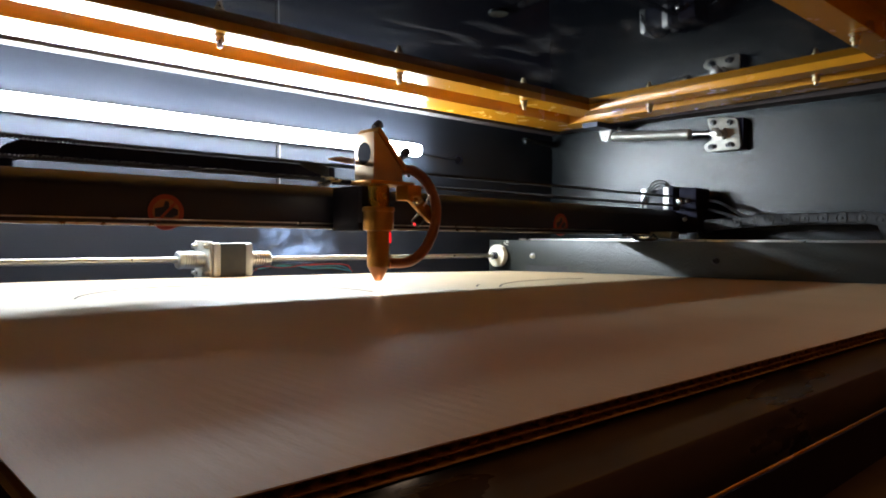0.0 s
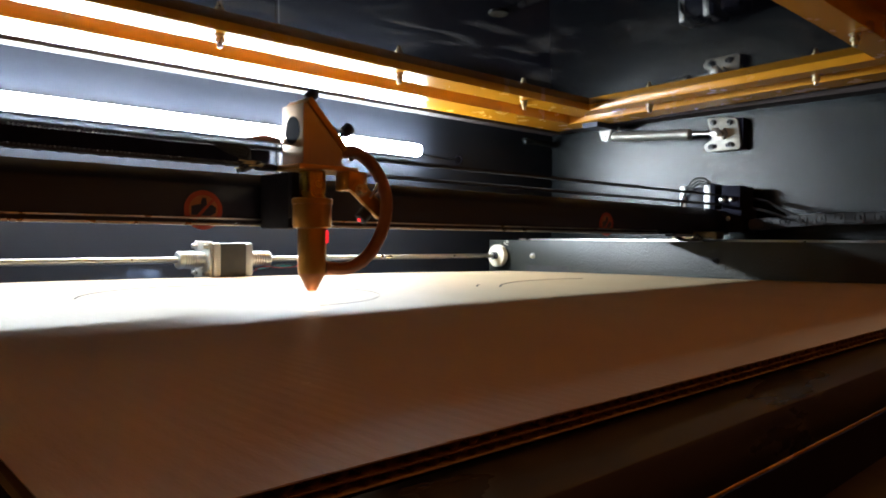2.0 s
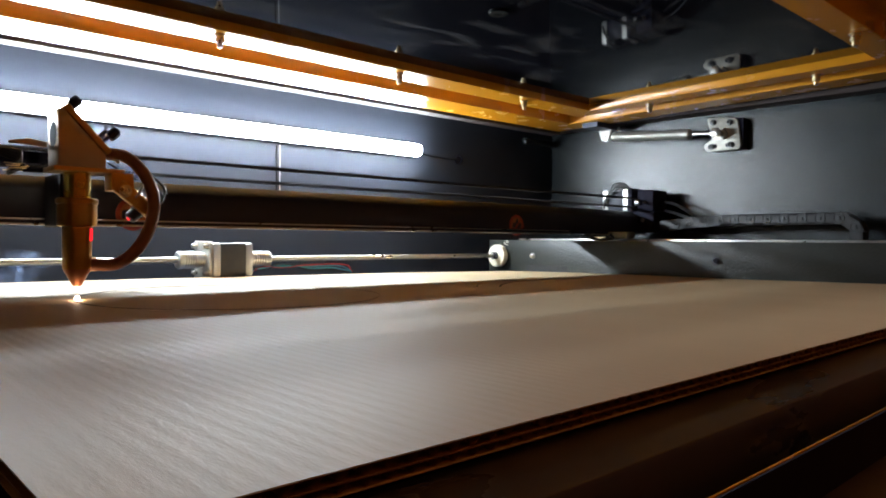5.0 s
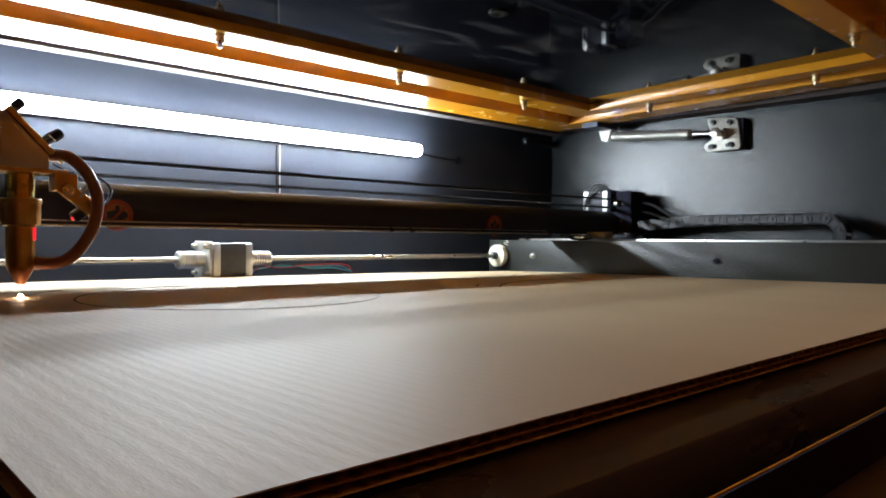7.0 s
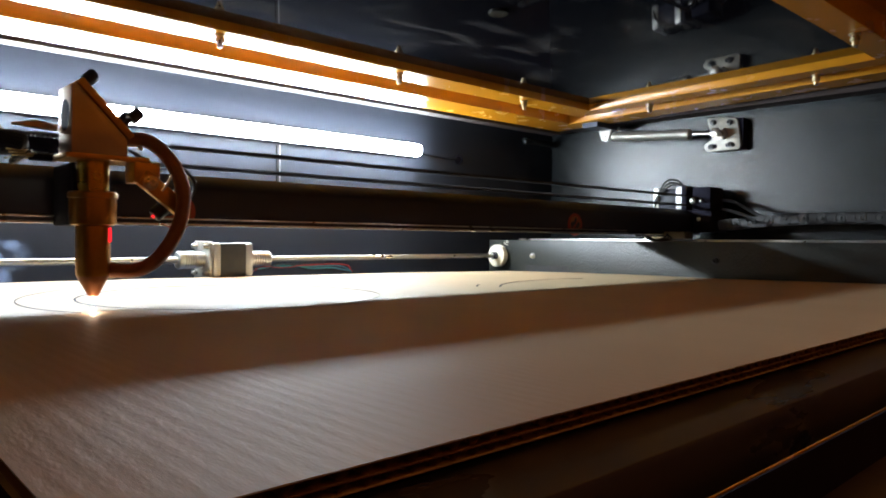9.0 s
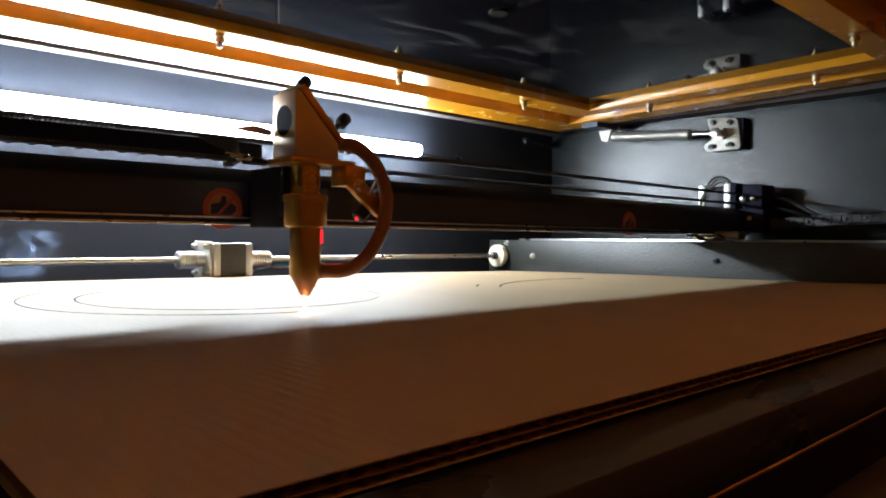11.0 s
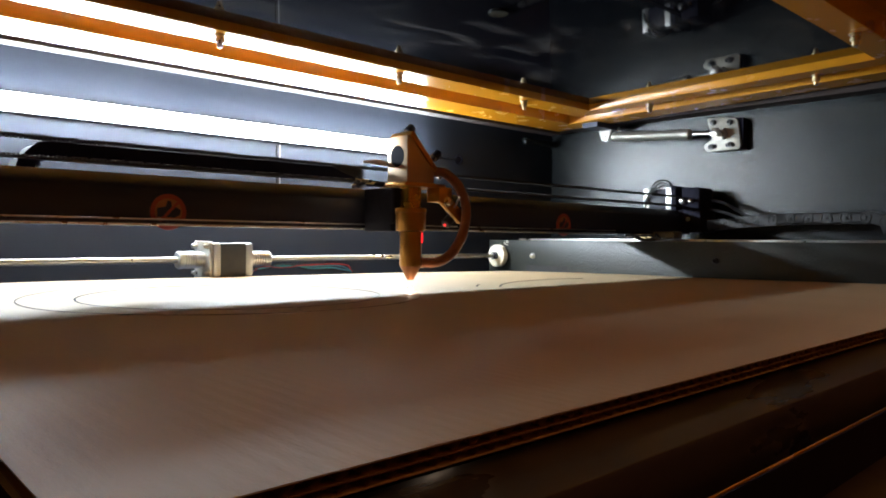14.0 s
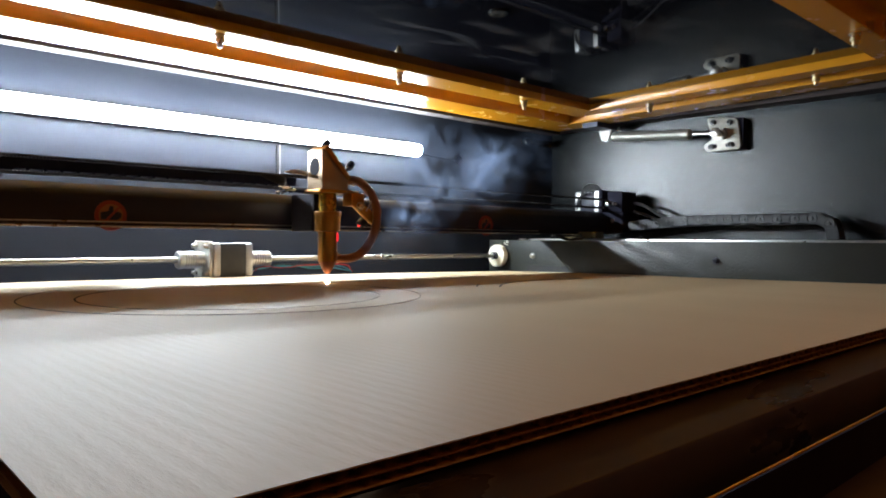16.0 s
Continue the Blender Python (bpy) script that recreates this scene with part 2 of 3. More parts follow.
def cardboard():
    card = thing("cardboard_sheet", "tan double-wall corrugated cardboard sheet lying on the bed", "cardboard")
    X0, X1, Y0, Y1, TH = 0.68, 18.32, 2.52, 16.42, 0.11

    def top(x, y):
        # sag and lift are shaped so that the sheet's edges fit the camera's view
        sag = (0.06 - 0.0004 * x * x) * max(0, (y - 10.5) / 5.9) ** 1.5
        lift = 0.09 * max(0, (x - 10) / 8.4) ** 2 * max(0, (9 - y) / 6.5)
        wave = 0.0015 * math.sin(x * 0.7 + 0.3 * y)
        return sag + lift + wave * min(1, y - 2.5)
    for name, z0, mat in (("top_liner", 0.0, CARD), ("bottom_liner", -TH, CARD), ("middle_liner", -TH * 0.52, FLUTE)):
        bm = bmesh.new()
        nx, ny = 80, 66
        th = 0.008
        g = [[[bm.verts.new(v3(X0 + (X1 - X0) * i / nx, Y0 + (Y1 - Y0) * j / ny, top(X0 + (X1 - X0) * i / nx, Y0 + (Y1 - Y0) * j / ny) + z0 - d)) for j in range(ny + 1)] for i in range(nx + 1)] for d in (0, th)]
        for i in range(nx):
            for j in range(ny):
                bm.faces.new((g[0][i][j], g[0][i + 1][j], g[0][i + 1][j + 1], g[0][i][j + 1]))
                bm.faces.new((g[1][i][j], g[1][i][j + 1], g[1][i + 1][j + 1], g[1][i + 1][j]))
        for i in range(nx):
            for j in (0, ny):
                bm.faces.new((g[0][i][j], g[0][i + 1][j], g[1][i + 1][j], g[1][i][j]))
        for j in range(ny):
            for i in (0, nx):
                bm.faces.new((g[0][i][j], g[0][i][j + 1], g[1][i][j + 1], g[1][i][j]))
        bmesh.ops.recalc_face_normals(bm, faces=bm.faces)
        part(name, bm, mat, card)
    # fluting seen at the cut edges: two wavy layers
    for z0, z1 in ((-0.01, -TH * 0.5), (-TH * 0.56, -TH + 0.002)):
        bm = bmesh.new()
        n = 900
        rows = []
        for y in (Y0 + 0.01, Y0 + 0.5):
            rows.append([bm.verts.new(v3(X0 + (X1 - X0) * i / n, y, top(X0 + (X1 - X0) * i / n, y) + (z0 + z1) / 2 + (z0 - z1) / 2 * math.sin(i * 0.9))) for i in range(n + 1)])
        for i in range(n):
            bm.faces.new((rows[0][i], rows[0][i + 1], rows[1][i + 1], rows[1][i]))
        part("fluting", bm, FLUTE, card, "wavy brown paper core")
    part("core", boxed(X0 + 0.06, X1 - 0.06, Y0 + 0.16, Y1 - 0.06, -TH + 0.01, -0.075, bevel=0), FLUTE, card)
    return card, top


card, card_top = cardboard()


def bed():
    b = thing("cutting_bed", "dark steel knife-slat cutting bed under the cardboard", "machine bed")
    for i in range(19):
        part("slat", boxed(0.2 + i * 1.0, 0.26 + i * 1.0, 2.9, 16.3, -0.62, -0.12, bevel=0), BLACK, b)
    part("front_bar", boxed(-8.6, 18.35, 2.02, 2.62, -0.62, -0.17), FRONTRAIL, b, "dark grey painted front rail of the bed")
    part("back_bar", boxed(-8.6, 18.35, 16.3, 16.4, -0.62, -0.25), BLACK, b)
    part("tray", boxed(-8.6, 18.35, 2.2, 16.4, -1.2, -1.1, bevel=0), BLACK, b)


bed()


def front_sill():
    s = thing("front_sill", "black front sill with a yellow painted lip", "machine sill")
    part("plate", boxed(-8.6, XW, 1.25, 1.9, -0.62, -0.5), BLACK, s)
    part("riser", boxed(-8.6, XW, 1.5, 1.52, -0.5, -0.185, bevel=0), SOOT, s)
    part("lip", boxed(-8.6, XW, 1.508, 1.52, -0.18, -0.17, bevel=0), YELLOW, s, "yellow painted edge strip")


front_sill()


def side_rail():
    s = thing("side_rail", "grey-green painted steel rail box along the case side", "machine rail")
    part("box_section", boxed(18.4, 19.7, 1.3, 17.45, -1.1, 1.0, bevel=0.025), BEAMPAINT, s)
    part("trough", boxed(19.7, XW, 1.3, 17.45, -0.2, -0.1, bevel=0), BLACK, s)
    part("guide", boxed(20.0, 20.25, 1.3, 17.45, 0.9, 1.06), STEEL, s, "polished linear guide")
    part("guide_support", boxed(19.95, 20.3, 1.3, 17.45, -0.1, 0.9, bevel=0), BEAMPAINT, s)
    part("slot", boxed(18.385, 18.41, 13.94, 15.7, -0.05, 0.16, bevel=0), RUBBER, s, "black slot opening")
    for y, z, m in ((15.42, 0.47, STEEL), (8.97, 0.48, BLACK), (16.6, 0.9, STEEL), (4.6, 0.5, BLACK)):
        part("bolt", screw(bmesh.new(), (18.4, y, z), (-1, 0, 0), 0.07, 0.1), m, s)


side_rail()


def light_tube():
    l = thing("light_tube", "lit white fluorescent batten on the back panel", "lamp")
    z, y = 4.22, 19.37
    half = [(y - 0.22 * math.sin(a), z + 0.22 * math.cos(a)) for a in (math.pi * i / 16 for i in range(17))]
    part("tube", prism(bmesh.new(), half, "x", 0.5, 16.55), TUBE, l, "glowing white half-round diffuser")
    part("end_cap", prism(bmesh.new(), [(y - 0.2 * math.sin(a), z + 0.2 * math.cos(a)) for a in (math.pi * i / 12 for i in range(13))], "x", 16.55, 16.68, bevel=0.03), TUBE, l)
    part("batten", boxed(0.35, 16.68, y + 0.005, YB, z - 0.225, z + 0.225), WHITEPLASTIC, l)
    part("cable", hose(bmesh.new(), [(16.6, 19.5, z), (17.6, 19.58, z - 0.12), (18.8, 19.6, 4.1)], 0.03), BLACKPLASTIC, l)
    k = thing("wall_grommet", "round black cable grommet in the back panel", "grommet")
    part("ring", lathe(bmesh.new(), (18.95, YB, 4.1), (0, -1, 0), [(0.2, 0), (0.2, 0.05), (0.13, 0.06), (0.12, 0.02)], 20), BLACK, k)
    c = thing("wall_conduit", "thin grey vertical cable strip on the back panel", "cable")
    part("strip", boxed(11.04, 11.13, YB - 0.08, YB, 1.9, 3.9, bevel=0.01), BLACKPLASTIC, c)
    part("edge", boxed(11.135, 11.17, YB - 0.06, YB, 1.9, 3.9, bevel=0), ALU, c)


light_tube()


def corner_shelf():
    c = thing("corner_bracket", "grey painted steel corner bracket under the rim", "bracket")
    part("plate", boxed(21.0, XW, 17.98, 18.22, 4.76, 5.0), WALL, c)


corner_shelf()


def lift_shaft():
    s = thing("lift_shaft", "polished steel lift shaft with motor couplings behind the bed", "drive shaft")
    y, z = 16.9, 0.45
    part("left_rod", rod(bmesh.new(), (-8, y, z), (7.0, y, z), 0.075), STEEL, s)
    part("right_rod", rod(bmesh.new(), (9.2, y, z), (18.15, y, z), 0.075), STEEL, s)
    for x0, x1 in ((6.83, 7.42), (8.66, 9.3)):
        bm = lathe(bmesh.new(), (x0, y, z), (1, 0, 0), [(0.19, 0), (0.215, 0.03)] + [(r, 0.12 + (x1 - x0 - 0.24) * i / 12) for i, r in enumerate([0.215, 0.2] * 6)] + [(0.215, x1 - x0 - 0.03), (0.19, x1 - x0)], 28)
        part("coupling", bm, ALU, s, "silver helical shaft coupling")
    m = thing("stepper_motor", "square black and silver stepper motor on the lift shaft", "motor")
    h = 0.42
    part("core", boxed(7.75, 8.45, y - h, y + h, z - h, z + h, bevel=0.04), GREYSTEEL, m, "dark grey laminated core")
    for x0, x1 in ((7.56, 7.78), (8.43, 8.64)):
        part("end_bell", boxed(x0, x1, y - h - 0.01, y + h + 0.01, z - h - 0.01, z + h + 0.01, bevel=0.07), ALU, m, "cast aluminium end bell")
    part("mount_plate", boxed(7.47, 7.55, y - h, y + h + 0.05, z - 0.9, z + h + 0.05), ZINC, m)
    for dy in (-0.34, 0.34):
        for dz in (-0.34, 0.34):
            part("bolt", screw(bmesh.new(), (7.47, y + dy, z + dz), (-1, 0, 0), 0.06, 0.12), STEEL, m)
    part("boss", lathe(bmesh.new(), (7.47, y, z), (-1, 0, 0), [(0.2, 0), (0.2, 0.06), (0.12, 0.08)], 20), STEEL, m)
    for k, (mat, o) in enumerate(((WIREBLUE, 0.0), (WIREBLUE, 0.05), (WIRERED, 0.09), (BLACKPLASTIC, -0.04))):
        part("wire", hose(bmesh.new(), [(8.55, y - 0.3, 0.16 - o), (9.0, y - 0.2, 0.2 + o * 0.5), (9.7, y - 0.1, 0.27 - 0.6 * o), (10.5, y - 0.15, 0.18 + o), (11.3 + o * 4, y - 0.1, 0.17 + o), (12.0, y, 0.04)], 0.02, 8), mat, m)
    w = thing("nylon_roller", "cream nylon roller at the shaft's end", "roller")
    part("tyre", lathe(bmesh.new(), (18.14, 16.9, z), (1, 0, 0), [(0.31, 0), (0.385, 0.03), (0.385, 0.22), (0.33, 0.25)], 32), NYLON, w)
    part("hub", lathe(bmesh.new(), (17.98, 16.9, z), (1, 0, 0), [(0.1, 0), (0.13, 0.03), (0.13, 0.3)], 20), BLACK, w)


lift_shaft()


# ---- the lid ----
ZG, ZA = 5.60, 5.39
LIP, GROOVE, RIDGE, OUT = (-4.3, 19.27, 5.46, 13.8), (-5.15, 19.95, 4.8, 14.7), (-6.1, 20.8, 3.7, 15.75), (-7.1, 21.8, 2.5, 17.05)
LID_TILT = pose(0, 8 * U, ZA * U) @ pose(0, 0, 0, -1.15, 0, 0) @ pose(0, -8 * U, -ZA * U)  # tilted so that the frame's lines fit the camera's view


def lid():
    l = thing("machine_lid", "yellow framed machine lid with a dark acrylic window", "lid")
    l.matrix_world = LID_TILT
    part("window", boxed(LIP[0] - 0.3, LIP[1] + 0.3, LIP[2] - 0.3, LIP[3] + 0.3, ZG, ZG + 0.08, bevel=0), GLASS, l, "black glossy acrylic pane with dust and scuffs", smooth=False)

    def member(name, side):
        """One arm of the frame, mitred: an inner lip, a deep groove and an outer ridge."""
        def corner(r, k):
            x0, x1, y0, y1 = r
            return [(x0, y0), (x1, y0), (x1, y1), (x0, y1)][k]
        bm = bmesh.new()
        ks = {"front": (0, 1), "right": (1, 2), "back": (2, 3), "left": (3, 0)}[side]
        prof = [(LIP, ZG - 0.001), (LIP, ZA), (GROOVE, ZA), (GROOVE, ZA + 0.5), (RIDGE, ZA + 0.5), (RIDGE, ZA), (OUT, ZA), (OUT, ZA + 0.8), (LIP, ZA + 0.8)]
        rows = [[bm.verts.new(v3(*corner(r, k), z)) for r, z in prof] for k in ks]
        n = len(prof)
        for i in range(n):
            bm.faces.new((rows[0][i], rows[0][(i + 1) % n], rows[1][(i + 1) % n], rows[1][i]))
        bm.faces.new(rows[0])
        bm.faces.new(rows[1][::-1])
        bmesh.ops.recalc_face_normals(bm, faces=bm.faces)
        bmesh.ops.bevel(bm, geom=[e for e in bm.edges], offset=0.012 * U, segments=1, affect="EDGES")
        part(name, bm, YELLOW, l)
    for s in ("front", "right", "back", "left"):
        member("frame_" + s, s)
    places = [(6.6, 14.1), (11.45, 14.1), (16.45, 14.2), (1.7, 14.1), (19.8, 11.9), (19.8, 7.0), (16.60, 5.10), (11.1, 5.15)]
    for x, y in places:
        bm = lathe(bmesh.new(), (x, y, ZA), (0, 0, -1), [(0.12, 0), (0.12, 0.03), (0.08, 0.04), (0.08, 0.1), (0.1, 0.1), (0.1, 0.16), (0.065, 0.17), (0.06, 0.26), (0.04, 0.28)], 16)
        part("screw", bm, BRASS, l, "brass screw and nut")
    # Unseen panel and cheeks, added to bounce warm light and block room light.
    part("bounce_panel", prism(bmesh.new(), [(2.45, ZA), (2.45, ZA + 0.12), (-1.2, 3.3), (-1.2, 3.15)], "x", -7.1, 21.8), BOUNCE, l, "unseen sloping orange panel added to bounce warm light")
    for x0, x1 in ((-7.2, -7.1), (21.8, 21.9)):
        part("bounce_cheek", prism(bmesh.new(), [(2.45, ZA - 0.1), (2.45, ZA + 0.12), (-1.2, 3.3), (-1.2, 3.0)], "x", x0, x1), BOUNCE, l)
    bm = lathe(bmesh.new(), (10.42, 9.68, ZG), (0, 0, -1), [(0.2, 0), (0.2, 0.03), (0.09, 0.03), (0.09, 0.02)], 24)
    part("grommet", bm, WALL, l, "grey ring on the pane")


lid()


def gas_strut():
    g = thing("gas_strut", "silver gas strut between lid and side panel plate", "gas strut")
    x = XW - 0.42
    a, b = (x, 15.16, 4.88), (x, 10.95, 4.58)
    d = Vector(b) - Vector(a)
    at = lambda k: tuple(Vector(a) + d * k)
    part("cylinder", lathe(bmesh.new(), at(0.03), d, [(0.1, 0), (0.175, 0.05), (0.175, 2.78), (0.19, 2.8), (0.19, 3.08), (0.1, 3.18)], 24), STRUT, g, "grey steel cylinder")
    part("piston", rod(bmesh.new(), at(0.75), at(0.97), 0.06), STEEL, g)
    bm = prism(bmesh.new(), [(11.48, 5.11), (11.39, 5.19), (10.52, 5.09), (10.42, 4.98), (10.3, 4.15), (10.39, 4.03), (11.48, 4.03), (11.59, 4.19), (11.56, 4.29), (11.3, 4.44)], "x", XW - 0.16, XW - 0.06, bevel=0.02)
    plate = part("wall_plate", bm, PLATE, g, "zinc mounting plate")
    for y, z in ((11.25, 5.0), (10.68, 4.94), (11.29, 4.19), (10.65, 4.2)):
        part("bolt", screw(bmesh.new(), (XW - 0.16, y, z), (-1, 0, 0), 0.075, 0.1), GREYSTEEL, plate)
    for y in (11.27, 10.66):
        bm = prism(bmesh.new(), [(y + 0.09 * k + 0.075 * math.cos(a), 4.195 + 0.075 * math.sin(a)) for k, q in ((1, -1.5708), (-1, 1.5708)) for a in (q + math.pi * i / 6 for i in range(7))], "x", XW - 0.166, XW - 0.15)
        part("slot", bm, BLACK, plate, "black oval slot")
    part("ball_stud", lathe(bmesh.new(), (XW - 0.16, 10.95, 4.58), (-1, 0, 0), [(0.21, 0), (0.21, 0.12), (0.12, 0.14), (0.12, 0.4), (0.18, 0.42), (0.18, 0.52), (0.1, 0.55)], 6), STEEL, g, "hex nut on a steel stud")
    part("spacer", boxed(XW - 0.06, XW + 0.27, 10.28, 11.44, 4.06, 5.07, bevel=0), SOOT, g, "black mounting block")
    bm = prism(bmesh.new(), [(14.95, 5.12), (15.5, 5.12), (15.37, 4.75), (15.2, 4.69), (15.08, 4.75)], "x", x - 0.24, x - 0.13, bevel=0.02)
    part("lid_bracket", bm, ZINC, g, "white zinc lid bracket")
    part("pin", rod(bmesh.new(), (x - 0.33, 15.2, 4.88), (x + 0.1, 15.2, 4.88), 0.07), STEEL, g)
    part("lid_tab", boxed(21.3, x + 0.1, 14.9, 15.55, 5.12, 5.3, bevel=0), BLACK, g)
    g.location, g.scale = EYE * 0.012, (0.988, 0.988, 0.988)  # drawn for the wall's plane, then shrunk towards the eye so its reflection fits the view


gas_strut()


# ---- the gantry: its own space has y = 0 on the beam's front face ----
def sticker(parent, x):
    s = part("sticker", lathe(bmesh.new(), (x, -0.001, 1.42), (0, -1, 0), [(0.3, 0), (0.3, 0.012)], 40), SIGNRED, parent, "round dull red warning sticker")
    part("disc", lathe(bmesh.new(), (x, -0.012, 1.42), (0, -1, 0), [(0.225, 0), (0.225, 0.006)], 36), SIGNYEL, s)
    bm = prism(bmesh.new(), [(x - 0.19, 1.34), (x + 0.1, 1.33), (x + 0.19, 1.38), (x + 0.2, 1.46), (x + 0.13, 1.5), (x + 0.05, 1.5), (x + 0.04, 1.6), (x - 0.02, 1.61), (x - 0.05, 1.51), (x - 0.19, 1.48)], "y", -0.026, -0.02)
    part("pictogram", bm, BLACK, s)
    bm = prism(bmesh.new(), [(x - 0.17, 1.27), (x - 0.13, 1.25), (x + 0.17, 1.57), (x + 0.13, 1.59)], "y", -0.03, -0.0265)
    part("slash", bm, SIGNRED, s)


def build_gantry():
    g = thing("gantry", "black aluminium gantry beam with belts and a drive motor", "gantry")
    X0, X1 = -7.5, 22.2
    bm = prism(bmesh.new(), [(0, 1.3), (0, 1.8), (0.03, 1.84), (0.3, 2.04), (0.85, 2.07), (0.85, 1.22), (0.1, 1.22), (0.1, 1.3)], "x", X0, X1)
    part("beam", bm, BLACK, g)
    part("rail", boxed(X0, 17.6, -0.04, 0.1, 1.285, 1.31, bevel=0.005), STEEL, g, "bright rail edge")
    part("rail", boxed(X0, 17.6, -0.08, 0.12, 1.19, 1.225, bevel=0.005), STEEL, g, "bright rail edge")
    part("rail_body", boxed(X0, 17.6, -0.03, 0.1, 1.22, 1.29, bevel=0), BLACK, g)
    sticker(g, 4.57)
    sticker(g, 15.18)
    for name, z in (("upper_belt", 2.49), ("lower_belt", 2.17)):
        bm = boxed(X0, 21.95, 0.1, 0.26, z - 0.018, z + 0.018, bevel=0)
        s = 1 if z < 2.3 else -1
        for i in range(490):
            x = X0 + 0.06 * i
            if x > 21.7:
                break
            box(bm, x, x + 0.032, 0.1, 0.26, z + s * 0.018, z + s * 0.042)
        part(name, bm, RUBBER, g, "black toothed belt", smooth=False)
    part("pulley", lathe(bmesh.new(), (22.0, 0.08, 2.33), (0, 1, 0), [(0.2, 0), (0.2, 0.02), (0.15, 0.03), (0.15, 0.19), (0.2, 0.2), (0.2, 0.24)], 24), STEEL, g)
    m = part("motor", boxed(21.62, 22.38, 0.62, 1.3, 2.02, 2.76, bevel=0.04), BLACK, g, "black drive motor with silver end bells")
    for y0, y1 in ((0.42, 0.66), (1.28, 1.5)):
        part("end_bell", boxed(21.58, 22.4, y0, y1, 1.98, 2.82, bevel=0.04), ALU, m)
    for k in range(3):
        bm = hose(bmesh.new(), [(21.57, 1.42, 2.15 + 0.1 * k), (21.5, 1.25, 2.55), (21.55, 1.0 - 0.1 * k, 3.0 - 0.07 * k), (21.75, 0.7, 3.04 - 0.1 * k), (21.9, 0.5, 2.8)], 0.03, 8)
        part("lead", bm, BLACKPLASTIC, m)
    part("motor_plate", boxed(21.5, 22.6, 0.24, 0.41, 1.3, 2.84), SOOT, g)
    b = part("end_block", boxed(21.5, 22.6, -0.62, 0.24, 1.3, 2.02), SOOT, g, "black carriage end block")
    part("cover", boxed(21.55, 22.5, -0.56, 0.06, 2.02, 2.76, bevel=0.05), SOOT, b)
    for y, r in ((-0.02, 0.1), (-0.3, 0.06)):
        part("shaft_end", lathe(bmesh.new(), (21.54, y, 2.32), (-1, 0, 0), [(r, 0), (r, 0.12), (r * 0.6, 0.14)], 16), STEEL, b)
    for y in (-0.2, 0.1):
        part("bolt", screw(bmesh.new(), (21.5, y, 1.72), (-1, 0, 0), 0.05, 0.06), STEEL, b)
    part("slide", boxed(19.9, 20.4, -0.6, 0.8, 1.07, 1.3), BRASS, g, "brass coloured slide block")
    part("limit_tab", boxed(18.6, 19.9, 0.1, 0.3, 1.13, 1.2), BLACKPLASTIC, g)
    for k in range(3):
        part("loose_lead", hose(bmesh.new(), [(19.9, 0.0, 1.22), (19.5, -0.15 - 0.1 * k, 1.12 - 0.03 * k), (19.1, -0.1 + 0.1 * k, 1.04), (18.9, 0.2, 1.2)], 0.03, 8), BLACKPLASTIC, g)
    for z, e in ((2.35, 1.75), (2.05, 1.6)):
        part("cable", hose(bmesh.new(), [(22.1, -0.7, z), (22.0, -1.2, z - 0.12), (21.9, -2.0, e + 0.06), (21.9, -2.6, e - 0.05)], 0.05, 8), BLACKPLASTIC, g)
    return g


gantry = build_gantry()


